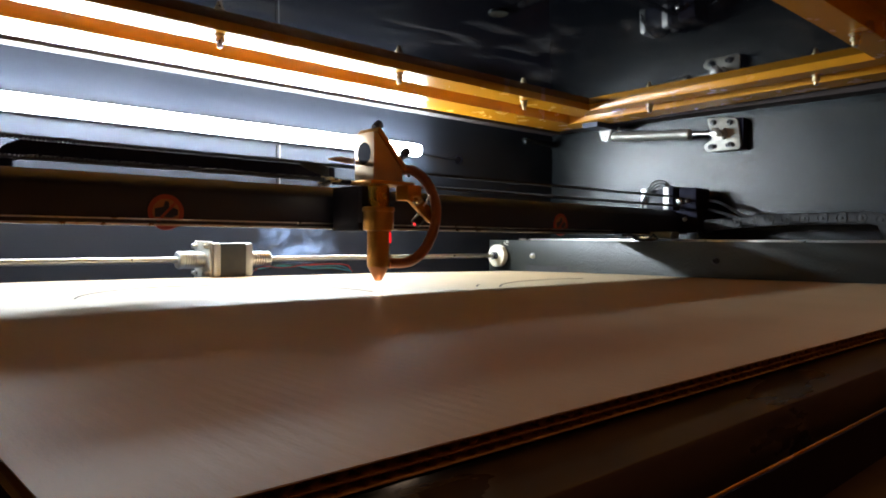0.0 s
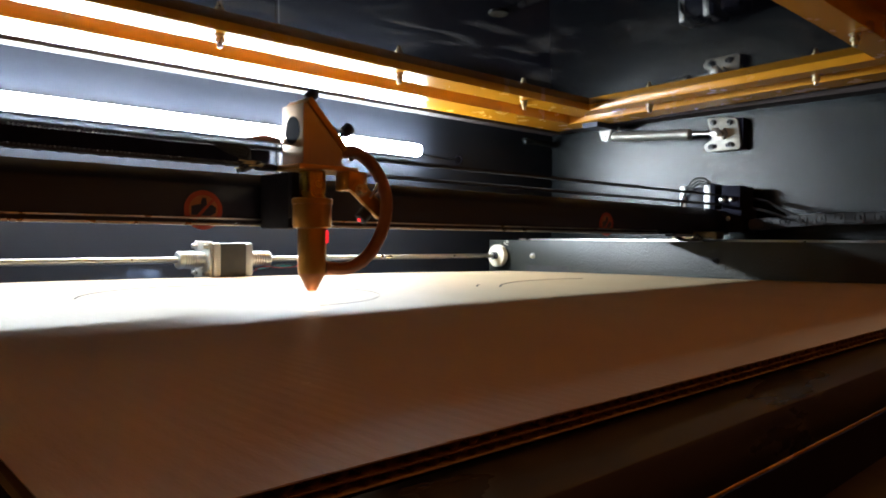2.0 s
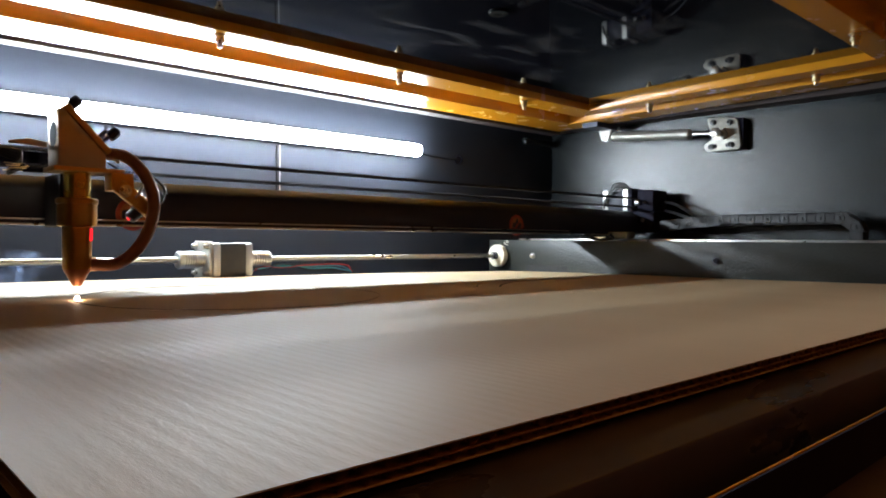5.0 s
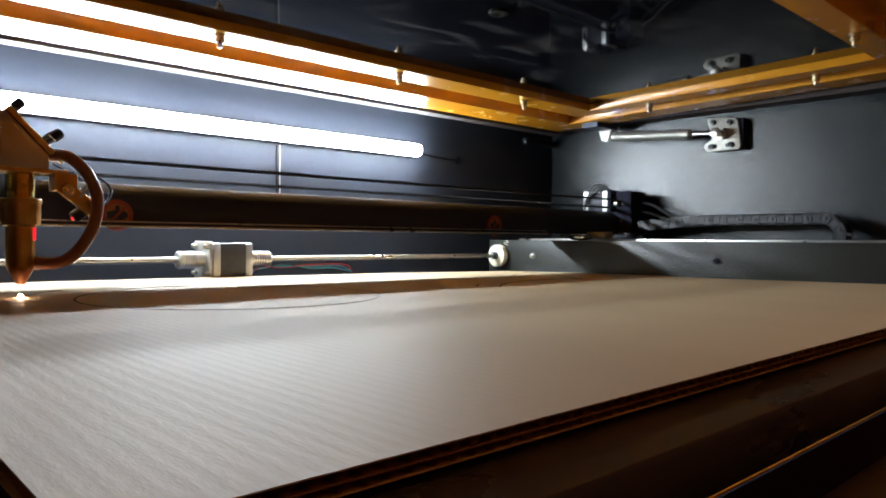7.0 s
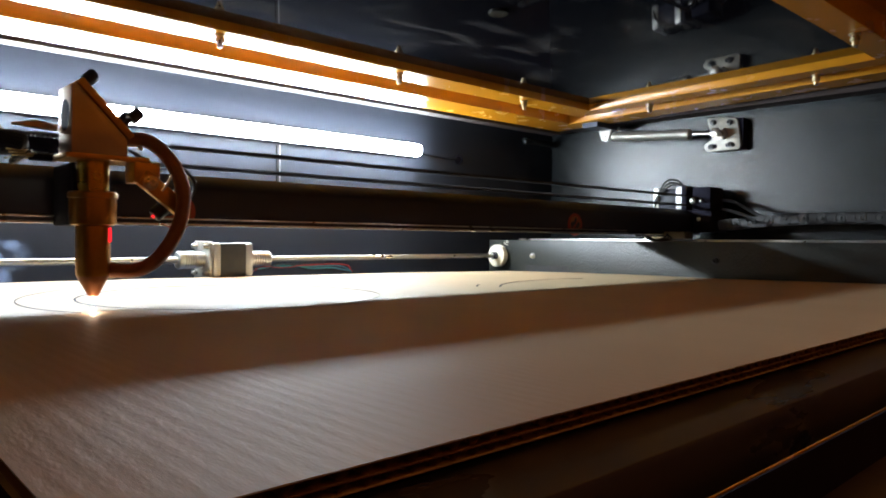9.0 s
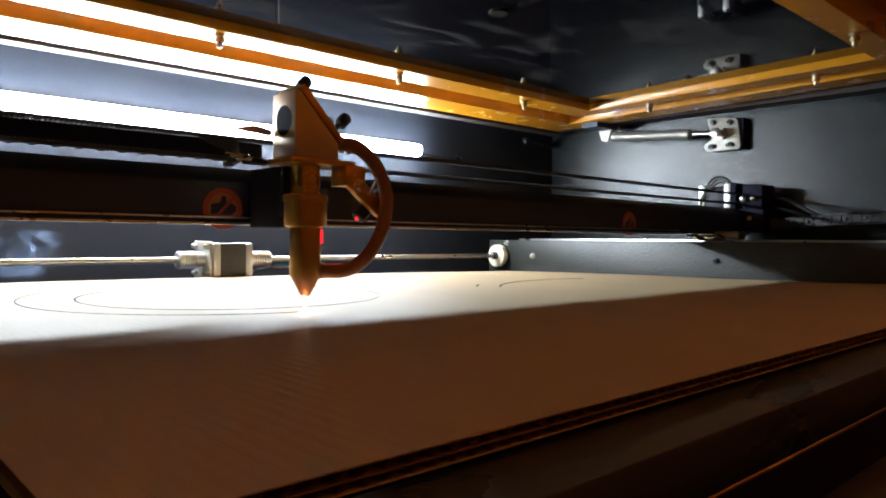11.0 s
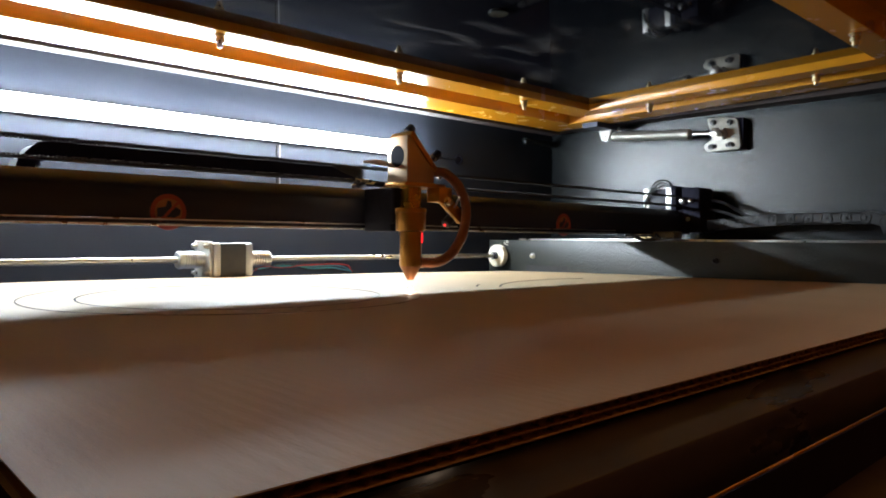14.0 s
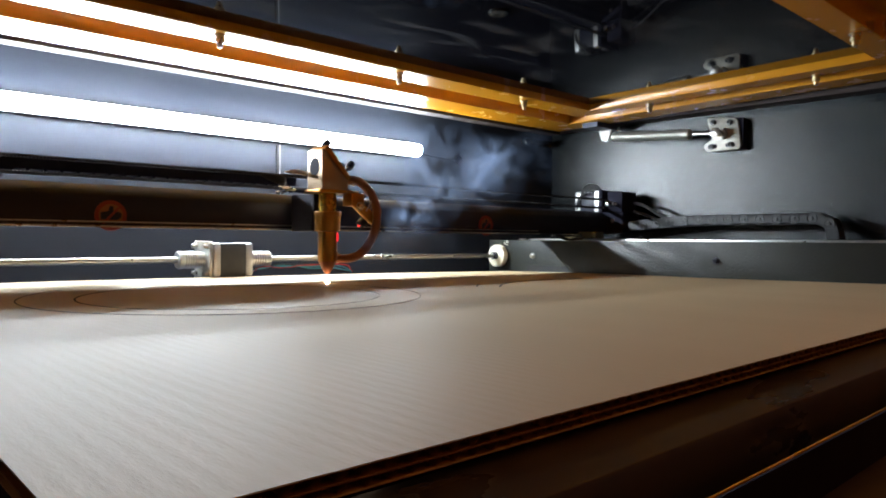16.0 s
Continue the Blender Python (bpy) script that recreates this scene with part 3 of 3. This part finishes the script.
# ---- the laser head: its own space has the beam's axis at x = y = 0 ----
def build_head():
    h = thing("laser_head", "gold anodised laser cutting head with a copper nozzle", "laser head")
    part("nozzle", lathe(bmesh.new(), (0, 0, 0.225), (0, 0, 1), [(0.02, 0.02), (0.055, 0), (0.07, 0.015), (0.2, 0.265), (0.205, 0.29)], 36), COPPER, h, "copper cone nozzle")
    part("lens_tube", lathe(bmesh.new(), (0, 0, 0.49), (0, 0, 1), [(0.2, 0), (0.208, 0.02), (0.208, 0.66), (0.2, 0.7)], 40), GOLD, h)
    part("collar", lathe(bmesh.new(), (0, 0, 1.16), (0, 0, 1), [(0.2, -0.02), (0.27, 0), (0.283, 0.03), (0.283, 0.34), (0.3, 0.345), (0.3, 0.41), (0.28, 0.43), (0.19, 0.43)], 44), GOLD, h, "knurled gold collar")
    part("upper_tube", lathe(bmesh.new(), (0, 0, 1.58), (0, 0, 1), [(0.195, 0), (0.195, 0.47)], 36), GOLDTUBE, h)
    bm = prism(bmesh.new(), [(-0.335, 2.06), (0.335, 2.06), (0.335, 2.28), (-0.26, 2.92), (-0.335, 2.92)], "y", -0.29, 0.29, bevel=0.012)
    blk = part("mirror_block", bm, CHAMPAGNE, h, "gold mirror housing")
    part("beam_port", lathe(bmesh.new(), (-0.336, 0, 2.55), (-1, 0, 0), [(0.2, 0), (0.2, 0.004), (0.17, 0.005)], 36), SOOT, blk, "dark round beam opening")
    q = math.atan2(0.64, 0.595)
    sl = pose(0, 0, 0, 0, math.degrees(q) , 0)
    bm = bmesh.new()
    box(bm, 0.08 - 0.46, 0.08 + 0.46, -0.3, 0.3, 2.645 - 0.05, 2.645 + 0.05, 0.015, turn=sl)
    part("mirror_plate", bm, GOLD, h, "tilted adjusting plate")
    for x, y, z in ((-0.16, 0.0, 2.96), (0.34, -0.2, 2.5), (0.34, 0.2, 2.5)):
        part("knob", lathe(bmesh.new(), (x, y, z), (0.73, 0, 0.68), [(0.035, -0.1), (0.035, 0.08), (0.08, 0.09), (0.085, 0.12), (0.085, 0.24), (0.07, 0.26)], 16), BLACK, h, "black adjusting knob")
    part("base_plate", boxed(-0.4, 0.62, -0.3, 0.36, 1.99, 2.06, bevel=0.01), GOLD, h)
    part("carriage", boxed(-0.16, 0.3, 0.4, 1.28, 1.15, 2.0, bevel=0.03), SOOT, h, "black carriage block")
    part("carriage_plate", boxed(-0.16, 0.24, 0.3, 0.42, 1.3, 2.2), SOOT, h)
    part("side_bracket", prism(bmesh.new(), [(-0.86, 2.42), (-0.34, 2.38), (-0.34, 2.46), (-0.6, 2.5), (-0.86, 2.44)], "y", 0.3, 0.38, bevel=0.008), CHAMPAGNE, h, "gold tapered side bracket")
    part("terminal_strip", boxed(-0.62, -0.3, 0.3, 0.6, 2.0, 2.06, bevel=0.01), SOOT, h)
    for k in range(4):
        part("terminal", lathe(bmesh.new(), (-0.58, 0.36 + 0.09 * k, 2.05 + 0.025 * (k % 3)), (-1, 0.2 * (k - 1.5), 0.1 * (k % 3) - 0.1), [(0.024, 0), (0.024, 0.12), (0.011, 0.13), (0.011, 0.3)], 8), BRASS, h)
    for k in range(4):
        part("lead", hose(bmesh.new(), [(-0.62, 0.4 + 0.12 * k, 2.1), (-0.78, 0.55 + 0.08 * k, 2.02 - 0.04 * (k % 2)), (-0.6, 0.8, 2.16 + 0.05 * k), (-0.85, 1.0, 2.3 + 0.03 * k), (-1.0, 1.1, 2.4)], 0.03, 8), BLACKPLASTIC, h)
    # red pointer
    a = part("pointer_arm", boxed(0.4, 0.74, -0.36, 0.0, 1.72, 2.0, bevel=0.02), GOLD, h)
    box(bm := bmesh.new(), 0.42, 1.12, -0.38, -0.26, 1.48, 1.72, 0.04, turn=pose(0, 0, 0, 0, 38, 0))
    part("clamp", bm, GOLD, h, "gold swivel clamp")
    part("clamp_screw", screw(bmesh.new(), (0.6, -0.38, 1.72), (0, -1, 0), 0.07, 0.1), BRASS, h)
    p = part("pointer", lathe(bmesh.new(), (0.95, -0.2, 1.5), (-0.75, 0, -0.65), [(0.09, -0.25), (0.1, -0.22), (0.1, 0.3), (0.08, 0.32)], 20), BLACK, h, "black red-dot pointer")
    part("diode", lathe(bmesh.new(), (0.95 - 0.245, -0.2, 1.5 - 0.212), (-0.75, 0, -0.65), [(0.026, 0), (0.026, 0.012), (0.015, 0.02)], 14), REDGLOW, p, "glowing red diode")
    # This piece glows in place of the pointer's light falling on the tube.
    part("red_light_piece", boxed(0.135, 0.185, -0.15, -0.1, 0.93, 1.12, bevel=0.01), REDGLOW, h, "glowing red piece standing in for the pointer's light on the tube")
    part("air_hose", hose(bmesh.new(), [(0.4, -0.15, 2.3), (0.62, -0.3, 2.27), (0.86, -0.42, 2.02), (1.0, -0.48, 1.62), (0.94, -0.47, 1.15), (0.73, -0.4, 0.76), (0.5, -0.24, 0.57), (0.18, -0.1, 0.56)], 0.095, 16), HOSE, h, "brown rubber air hose")
    part("hose_fitting", lathe(bmesh.new(), (0.18, -0.05, 0.56), (1, 0, 0), [(0.11, 0), (0.11, 0.08), (0.08, 0.1)], 12), BRASS, h)
    part("hose_fitting", lathe(bmesh.new(), (0.34, -0.12, 2.33), (0.85, -0.35, -0.25), [(0.1, 0), (0.1, 0.1), (0.075, 0.12), (0.075, 0.2), (0.105, 0.21), (0.105, 0.27)], 14), STEEL, h)
    part("earth_lead", hose(bmesh.new(), [(0.84, -0.44, 2.05), (0.87, -0.46, 1.9), (0.8, -0.44, 1.72), (0.74, -0.42, 1.62)], 0.018, 8), ALU, h, "bare silver wire")
    part("lens_holder", lathe(bmesh.new(), (0.79, -0.2, 1.37), (-0.75, 0, -0.65), [(0.06, 0), (0.062, 0.02), (0.062, 0.09), (0.045, 0.1)], 16), ALU, p, "silver pointer tip")
    part("lead", hose(bmesh.new(), [(0.5, 0.15, 2.2), (0.75, 0.1, 2.05), (0.9, 0.0, 1.95), (1.2, 0.1, 2.0), (1.36, 0.0, 1.8), (1.25, -0.1, 1.55), (1.0, -0.18, 1.5)], 0.022, 8), BLACKPLASTIC, h)
    part("burning_spot", lathe(bmesh.new(), (0, 0, 0.012), (0, 0, 1), [(0.015, 0), (0.03, 0.008), (0.03, 0.03), (0.015, 0.05)], 14), SPARK, h, "white-hot cutting spot")
    return h


laser_head = build_head()


# ---- cable chains: each link follows the chain's line ----
def chain_link(length, width, height, open_sides):
    bm = bmesh.new()
    n = 10
    out = []
    r = height / 2
    for i in range(n + 1):
        a = math.pi / 2 + math.pi * i / n
        out.append((-length / 2 + r * math.cos(a) * 0.8, r * math.sin(a)))
    for i in range(n + 1):
        a = -math.pi / 2 + math.pi * i / n
        out.append((length / 2 + r * math.cos(a) * 0.5, r * math.sin(a)))
    if open_sides:
        for s in (-1, 1):
            prism(bm, out, "y", s * width / 2 - 0.04 * s, s * width / 2)
            lathe(bm, (-length / 2, s * width / 2, 0), (0, s, 0), [(r * 0.9, 0), (r * 0.9, 0.03), (r * 0.78, 0.03), (r * 0.74, 0.01), (r * 0.3, 0.01), (r * 0.28, 0.045), (r * 0.1, 0.05)], 14)
        for z in (-r + 0.03, r - 0.03):
            box(bm, -length * 0.28, length * 0.28, -width / 2, width / 2, z - 0.025, z + 0.025)
    else:
        prism(bm, out, "y", -width / 2, width / 2)
        box(bm, -length * 0.2, length * 0.02, -width / 2 - 0.02, width / 2 + 0.02, -r - 0.03, -r + 0.02)
    return bm


def chain_spots(moving, fixed, radius, total, pitch, count):
    """Distance along the run, height over the lower run and turn of each link, from the moving end on."""
    straight = total - math.pi * radius
    bend = (moving + fixed - straight) / 2
    out = []
    for k in range(count):
        s = (k + 0.5) * pitch
        up = moving - bend
        if s < up:
            out.append((moving - s, 2 * radius, 0.0))
        elif s < up + math.pi * radius:
            a = (s - up) / radius
            out.append((bend - radius * math.sin(a), radius + radius * math.cos(a), a))
        else:
            out.append((bend + (s - up - math.pi * radius), 0.0, math.pi))
    return out


SIDE = dict(fixed=10.5, radius=0.53, total=10.5, pitch=0.5)
side_chain = thing("cable_chain", "black plastic cable drag chain beside the side panel", "cable chain")
side_links = []
proto = chain_link(0.5, 0.5, 0.33, True)
for k in range(21):
    if k == 0:
        ob = part("link", proto, BLACKPLASTIC, side_chain)
        link_mesh = ob.data
    else:
        ob = new("link", link_mesh)
        ob.parent = side_chain
    side_links.append(ob)

SLEEVE = dict(fixed=5.0, radius=0.53, total=9.48, pitch=0.30)
head_chain = part("head_chain", boxed(4.4, 5.2, 0.95, 1.7, 1.22, 1.34), BLACKPLASTIC, gantry, "black cable chain feeding the head")
sleeve_links = []
proto = chain_link(0.30, 0.6, 0.25, False)
for k in range(32):
    if k == 0:
        ob = part("link", proto, SOOT, head_chain)
        sleeve_mesh = ob.data
    else:
        ob = new("link", sleeve_mesh)
        ob.parent = head_chain
    sleeve_links.append(ob)


# ---- cut lines in the board: short charred pieces that come up as the beam passes ----
def arc_piece(cx, cy, r, a0, a1, w):
    bm = bmesh.new()
    n = 5
    mid = (a0 + a1) / 2
    mx, my = cx + r * math.cos(mid), cy + r * math.sin(mid)
    mz = card_top(mx, my)
    ring = []
    for i in range(n + 1):
        a = a0 + (a1 - a0) * i / n
        for rr in (r - w, r + w):
            x, y = cx + rr * math.cos(a), cy + rr * math.sin(a)
            ring.append([bm.verts.new(v3(x - mx, y - my, card_top(x, y) - mz + z)) for z in (0.006, -0.03)])
    for i in range(n):
        a, b, c, d = ring[2 * i], ring[2 * i + 1], ring[2 * i + 2], ring[2 * i + 3]
        bm.faces.new((a[0], c[0], d[0], b[0]))
        bm.faces.new((a[0], a[1], c[1], c[0]))
        bm.faces.new((b[0], d[0], d[1], b[1]))
    bmesh.ops.recalc_face_normals(bm, faces=bm.faces)
    return bm, (mx, my, mz)


cut_pieces = []


def cut_ring(label, cx, cy, r, start, sweep, when, n, drawn_width=lambda a: 0.0065):
    """when(k) gives the moment at which the k-th piece is cut, below 0 for one cut before; the last argument sets each
    piece's width to fit the camera's view.
    """
    ring = thing("cut_line", label, "cut line", group="cuts in the cardboard")
    for k in range(n):
        a0, a1 = start + sweep * k / n, start + sweep * (k + 1) / n
        bm, at = arc_piece(cx, cy, r, a0, a1, drawn_width((a0 + a1) / 2))
        ob = part("scorch", bm, SCORCH, ring, smooth=False)
        ob.location = v3(*at)
        t = when((k + 0.5) / n)
        if t > 0:
            cut_pieces.append((ob, at, t))
    return ring


# inner ring: from the left, over the back, clockwise; its front half is cut during the shot
W1 = 0.58573
a_at = lambda t: -math.pi / 2 - W1 * (t - 1.949)
END1 = a_at(5.1)
cut_ring("thin charred circular cut in the cardboard", 5.646, 11.391, 2.4886, END1 + 2 * math.pi, -2 * math.pi, lambda k: 5.1 - (1 - k) * 2 * math.pi / W1, 60,
         lambda a: 0.0009 + 0.017 * max(0.0, math.cos(a - math.radians(125))) ** 0.7)
W2 = 0.44534
b_at = lambda t: -math.pi / 2 + W2 * (t - 11.393)
cut_ring("thin charred outer circular cut in the cardboard", 5.666, 11.529, 3.2803, b_at(5.9), W2 * 10.1, lambda k: 5.9 + 10.1 * k, 56,
         lambda a: 0.0011 + 0.008 * max(0.0, math.cos(a - math.radians(185))))
cut_ring("thin charred circular cuts farther along the cardboard", 13.9, 7.34, 4.0, math.radians(136), -math.radians(66), lambda k: -1, 16, lambda a: 0.02)
cut_ring("short charred start of a cut in the cardboard", 13.9, 7.34, 4.5, math.radians(136), -math.radians(10), lambda k: -1, 3, lambda a: 0.02)


# ---- smoke: rigid soft-edged wisps that drift ----
def smoke_material(name, density, scale):
    m = bpy.data.materials.new(name)
    m.use_nodes = True
    n, l = m.node_tree.nodes, m.node_tree.links
    n.remove(n["Principled BSDF"])
    out = n["Material Output"]
    co, mp, grad = n.new("ShaderNodeTexCoord"), n.new("ShaderNodeMapping"), n.new("ShaderNodeTexGradient")
    grad.gradient_type = "SPHERICAL"
    mp.inputs["Location"].default_value, mp.inputs["Scale"].default_value = (-1, -1, -1), (2, 2, 2)
    l.new(co.outputs["Generated"], mp.inputs["Vector"])
    l.new(mp.outputs["Vector"], grad.inputs["Vector"])
    tex = n.new("ShaderNodeTexNoise")
    tex.inputs["Scale"].default_value, tex.inputs["Detail"].default_value, tex.inputs["Distortion"].default_value = scale, 7, 1.6
    l.new(co.outputs["Object"], tex.inputs["Vector"])
    ramp = n.new("ShaderNodeValToRGB")
    ramp.color_ramp.elements[0].position, ramp.color_ramp.elements[1].position = 0.36, 0.74
    l.new(tex.outputs["Fac"], ramp.inputs["Fac"])
    a, b = n.new("ShaderNodeMath"), n.new("ShaderNodeMath")
    a.operation = b.operation = "MULTIPLY"
    l.new(ramp.outputs["Color"], a.inputs[0])
    l.new(grad.outputs["Fac"], a.inputs[1])
    l.new(a.outputs["Value"], b.inputs[0])
    b.inputs[1].default_value = density
    clear, scatter = n.new("ShaderNodeBsdfTransparent"), n.new("ShaderNodeAddShader")
    for k, kind in enumerate(("ShaderNodeBsdfTranslucent", "ShaderNodeBsdfDiffuse")):
        lobe = n.new(kind)
        lobe.inputs["Color"].default_value = (0.34, 0.44, 0.66, 1)
        l.new(lobe.outputs["BSDF"], scatter.inputs[k])
    mix = n.new("ShaderNodeMixShader")
    l.new(b.outputs["Value"], mix.inputs[0])
    l.new(clear.outputs["BSDF"], mix.inputs[1])
    l.new(scatter.outputs["Shader"], mix.inputs[2])
    l.new(mix.outputs["Shader"], out.inputs["Surface"])
    return m


SMOKE = smoke_material("pale_smoke", 0.7, 24)
HAZE = smoke_material("dense_smoke", 0.36, 15)
smoke_paths = []


def smoke(width, height, layers, rows, seed, mat):
    rnd = random.Random(seed)
    s = thing("smoke_wisp", "thin pale blue smoke drifting from the cut", "smoke", group="smoke wisps")
    for k in range(layers):
        bm = bmesh.new()
        n = 10
        ph, dx, dz = rnd.uniform(0, 6), rnd.uniform(-0.25, 0.25) * width, rnd.uniform(-0.25, 0.25) * height
        w, h = width * rnd.uniform(0.5, 0.9), height * rnd.uniform(0.6, 0.95)
        g = []
        for i in range(n + 1):
            for j in range(n + 1):
                u, v = i / n - 0.5, j / n - 0.5
                bend = 0.18 * math.sin(5 * u + ph) + 0.12 * math.sin(7 * v + 2 * ph)
                side = (u * w + dx + 0.15 * w * math.sin(4 * v + ph))
                deep = bend * width + (k - layers / 2) * 0.12
                g.append(bm.verts.new(v3(side * 0.73 + deep * 0.68, -side * 0.68 + deep * 0.73, v * h + dz)))
        for i in range(n):
            for j in range(n):
                q = i * (n + 1) + j
                bm.faces.new((g[q], g[q + 1], g[q + n + 2], g[q + n + 1]))
        part("wisp", bm, mat, s)
    smoke_paths.append((s, rows))


smoke(2.6, 1.5, 3, [(0, 10.4, 16.9, 0.62), (0.6, 9.9, 17.1, 0.6), (1.3, 8.6, 17.6, 0.35), (2.3, 7.0, 18.3, -1.6), (16, 7.0, 18.3, -1.7)], 3, SMOKE)
smoke(1.5, 1.3, 2, [(0, 7.2, 17.9, -1.8), (1.4, 6.6, 17.8, -1.5), (2.4, 5.8, 17.2, 0.3), (3.4, 4.9, 17.0, 0.45), (4.2, 4.4, 17.2, 0.0), (5.0, 3.6, 17.4, 0.1), (7.6, 2.6, 17.5, 0.3), (9.0, 3.2, 17.1, 0.35), (10.4, 3.6, 17.2, 0.5), (12.0, 4.4, 17.3, 0.6), (13.4, 5.2, 17.8, -1.8), (16, 5.2, 17.8, -1.9)], 5, SMOKE)
smoke(3.4, 3.6, 4, [(0, 10.4, 12.8, -3.6), (14.3, 10.4, 12.8, -3.5), (15.0, 11.0, 12.8, -1.2), (15.5, 12.0, 12.7, 1.6), (15.8, 12.5, 12.7, 2.7), (16, 12.6, 12.7, 3.2)], 8, HAZE)
smoke(2.4, 2.2, 3, [(0, 9.2, 12.6, -2.4), (14.2, 9.2, 12.6, -2.3), (15.0, 9.6, 12.6, -0.3), (15.4, 10.3, 12.6, 1.0), (16, 10.9, 12.5, 1.5)], 11, HAZE)
smoke(1.0, 1.2, 2, [(0, 9.0, 12.4, -1.6), (14.9, 9.0, 12.4, -1.5), (15.5, 9.2, 12.4, 0.3), (16, 9.3, 12.4, 0.7)], 21, HAZE)


# ---- keyed movement ----
def motions():
    walk(gantry, [(t, pose(0, gantry_y(t) * U, 0)) for t in TIMES])
    walk(laser_head, [(t, pose(spot(t)[0] * U, spot(t)[1] * U, card_top(*spot(t)) * U)) for t in TIMES])
    rows = [[] for _ in side_links]
    for t in TIMES:
        for k, (y, z, a) in enumerate(chain_spots(gantry_y(t) - 0.85, count=len(side_links), **SIDE)):
            sag = max(0.0, 1 - (k + 0.5) * SIDE["pitch"] / 2.6)  # the run droops where it leaves the gantry
            rows[k].append((t, Matrix.Translation(v3(21.9, y, 0.63 + z - 0.17 * sag ** 1.5)) @ pose(0, 0, 0, math.degrees(a) - 5.0 * sag ** 0.5, 0, 0) @ pose(0, 0, 0, 0, 0, 90)))
    for ob, r in zip(side_links, rows):
        walk(ob, r)
    rows = [[] for _ in sleeve_links]
    for t in TIMES:
        for k, (x, z, a) in enumerate(chain_spots(spot(t)[0] + 0.55, count=len(sleeve_links), **SLEEVE)):
            rows[k].append((t, Matrix.Translation(v3(x, 1.23, 1.375 + z)) @ pose(0, 0, 0, 0, -math.degrees(a), 0)))
    for ob, r in zip(sleeve_links, rows):
        walk(ob, r)
    for ob, rows in smoke_paths:
        walk(ob, [(t, Matrix.Translation(v3(x, y, z))) for t, x, y, z in rows])
    for ob, (x, y, z), t in cut_pieces:
        low, high = pose(x * U, y * U, (z - 0.06) * U), pose(x * U, y * U, z * U)
        walk(ob, [(0.0, low), (max(0.05, t - 0.1), low), (min(15.95, t + 0.1), high), (16.0, high)])


motions()
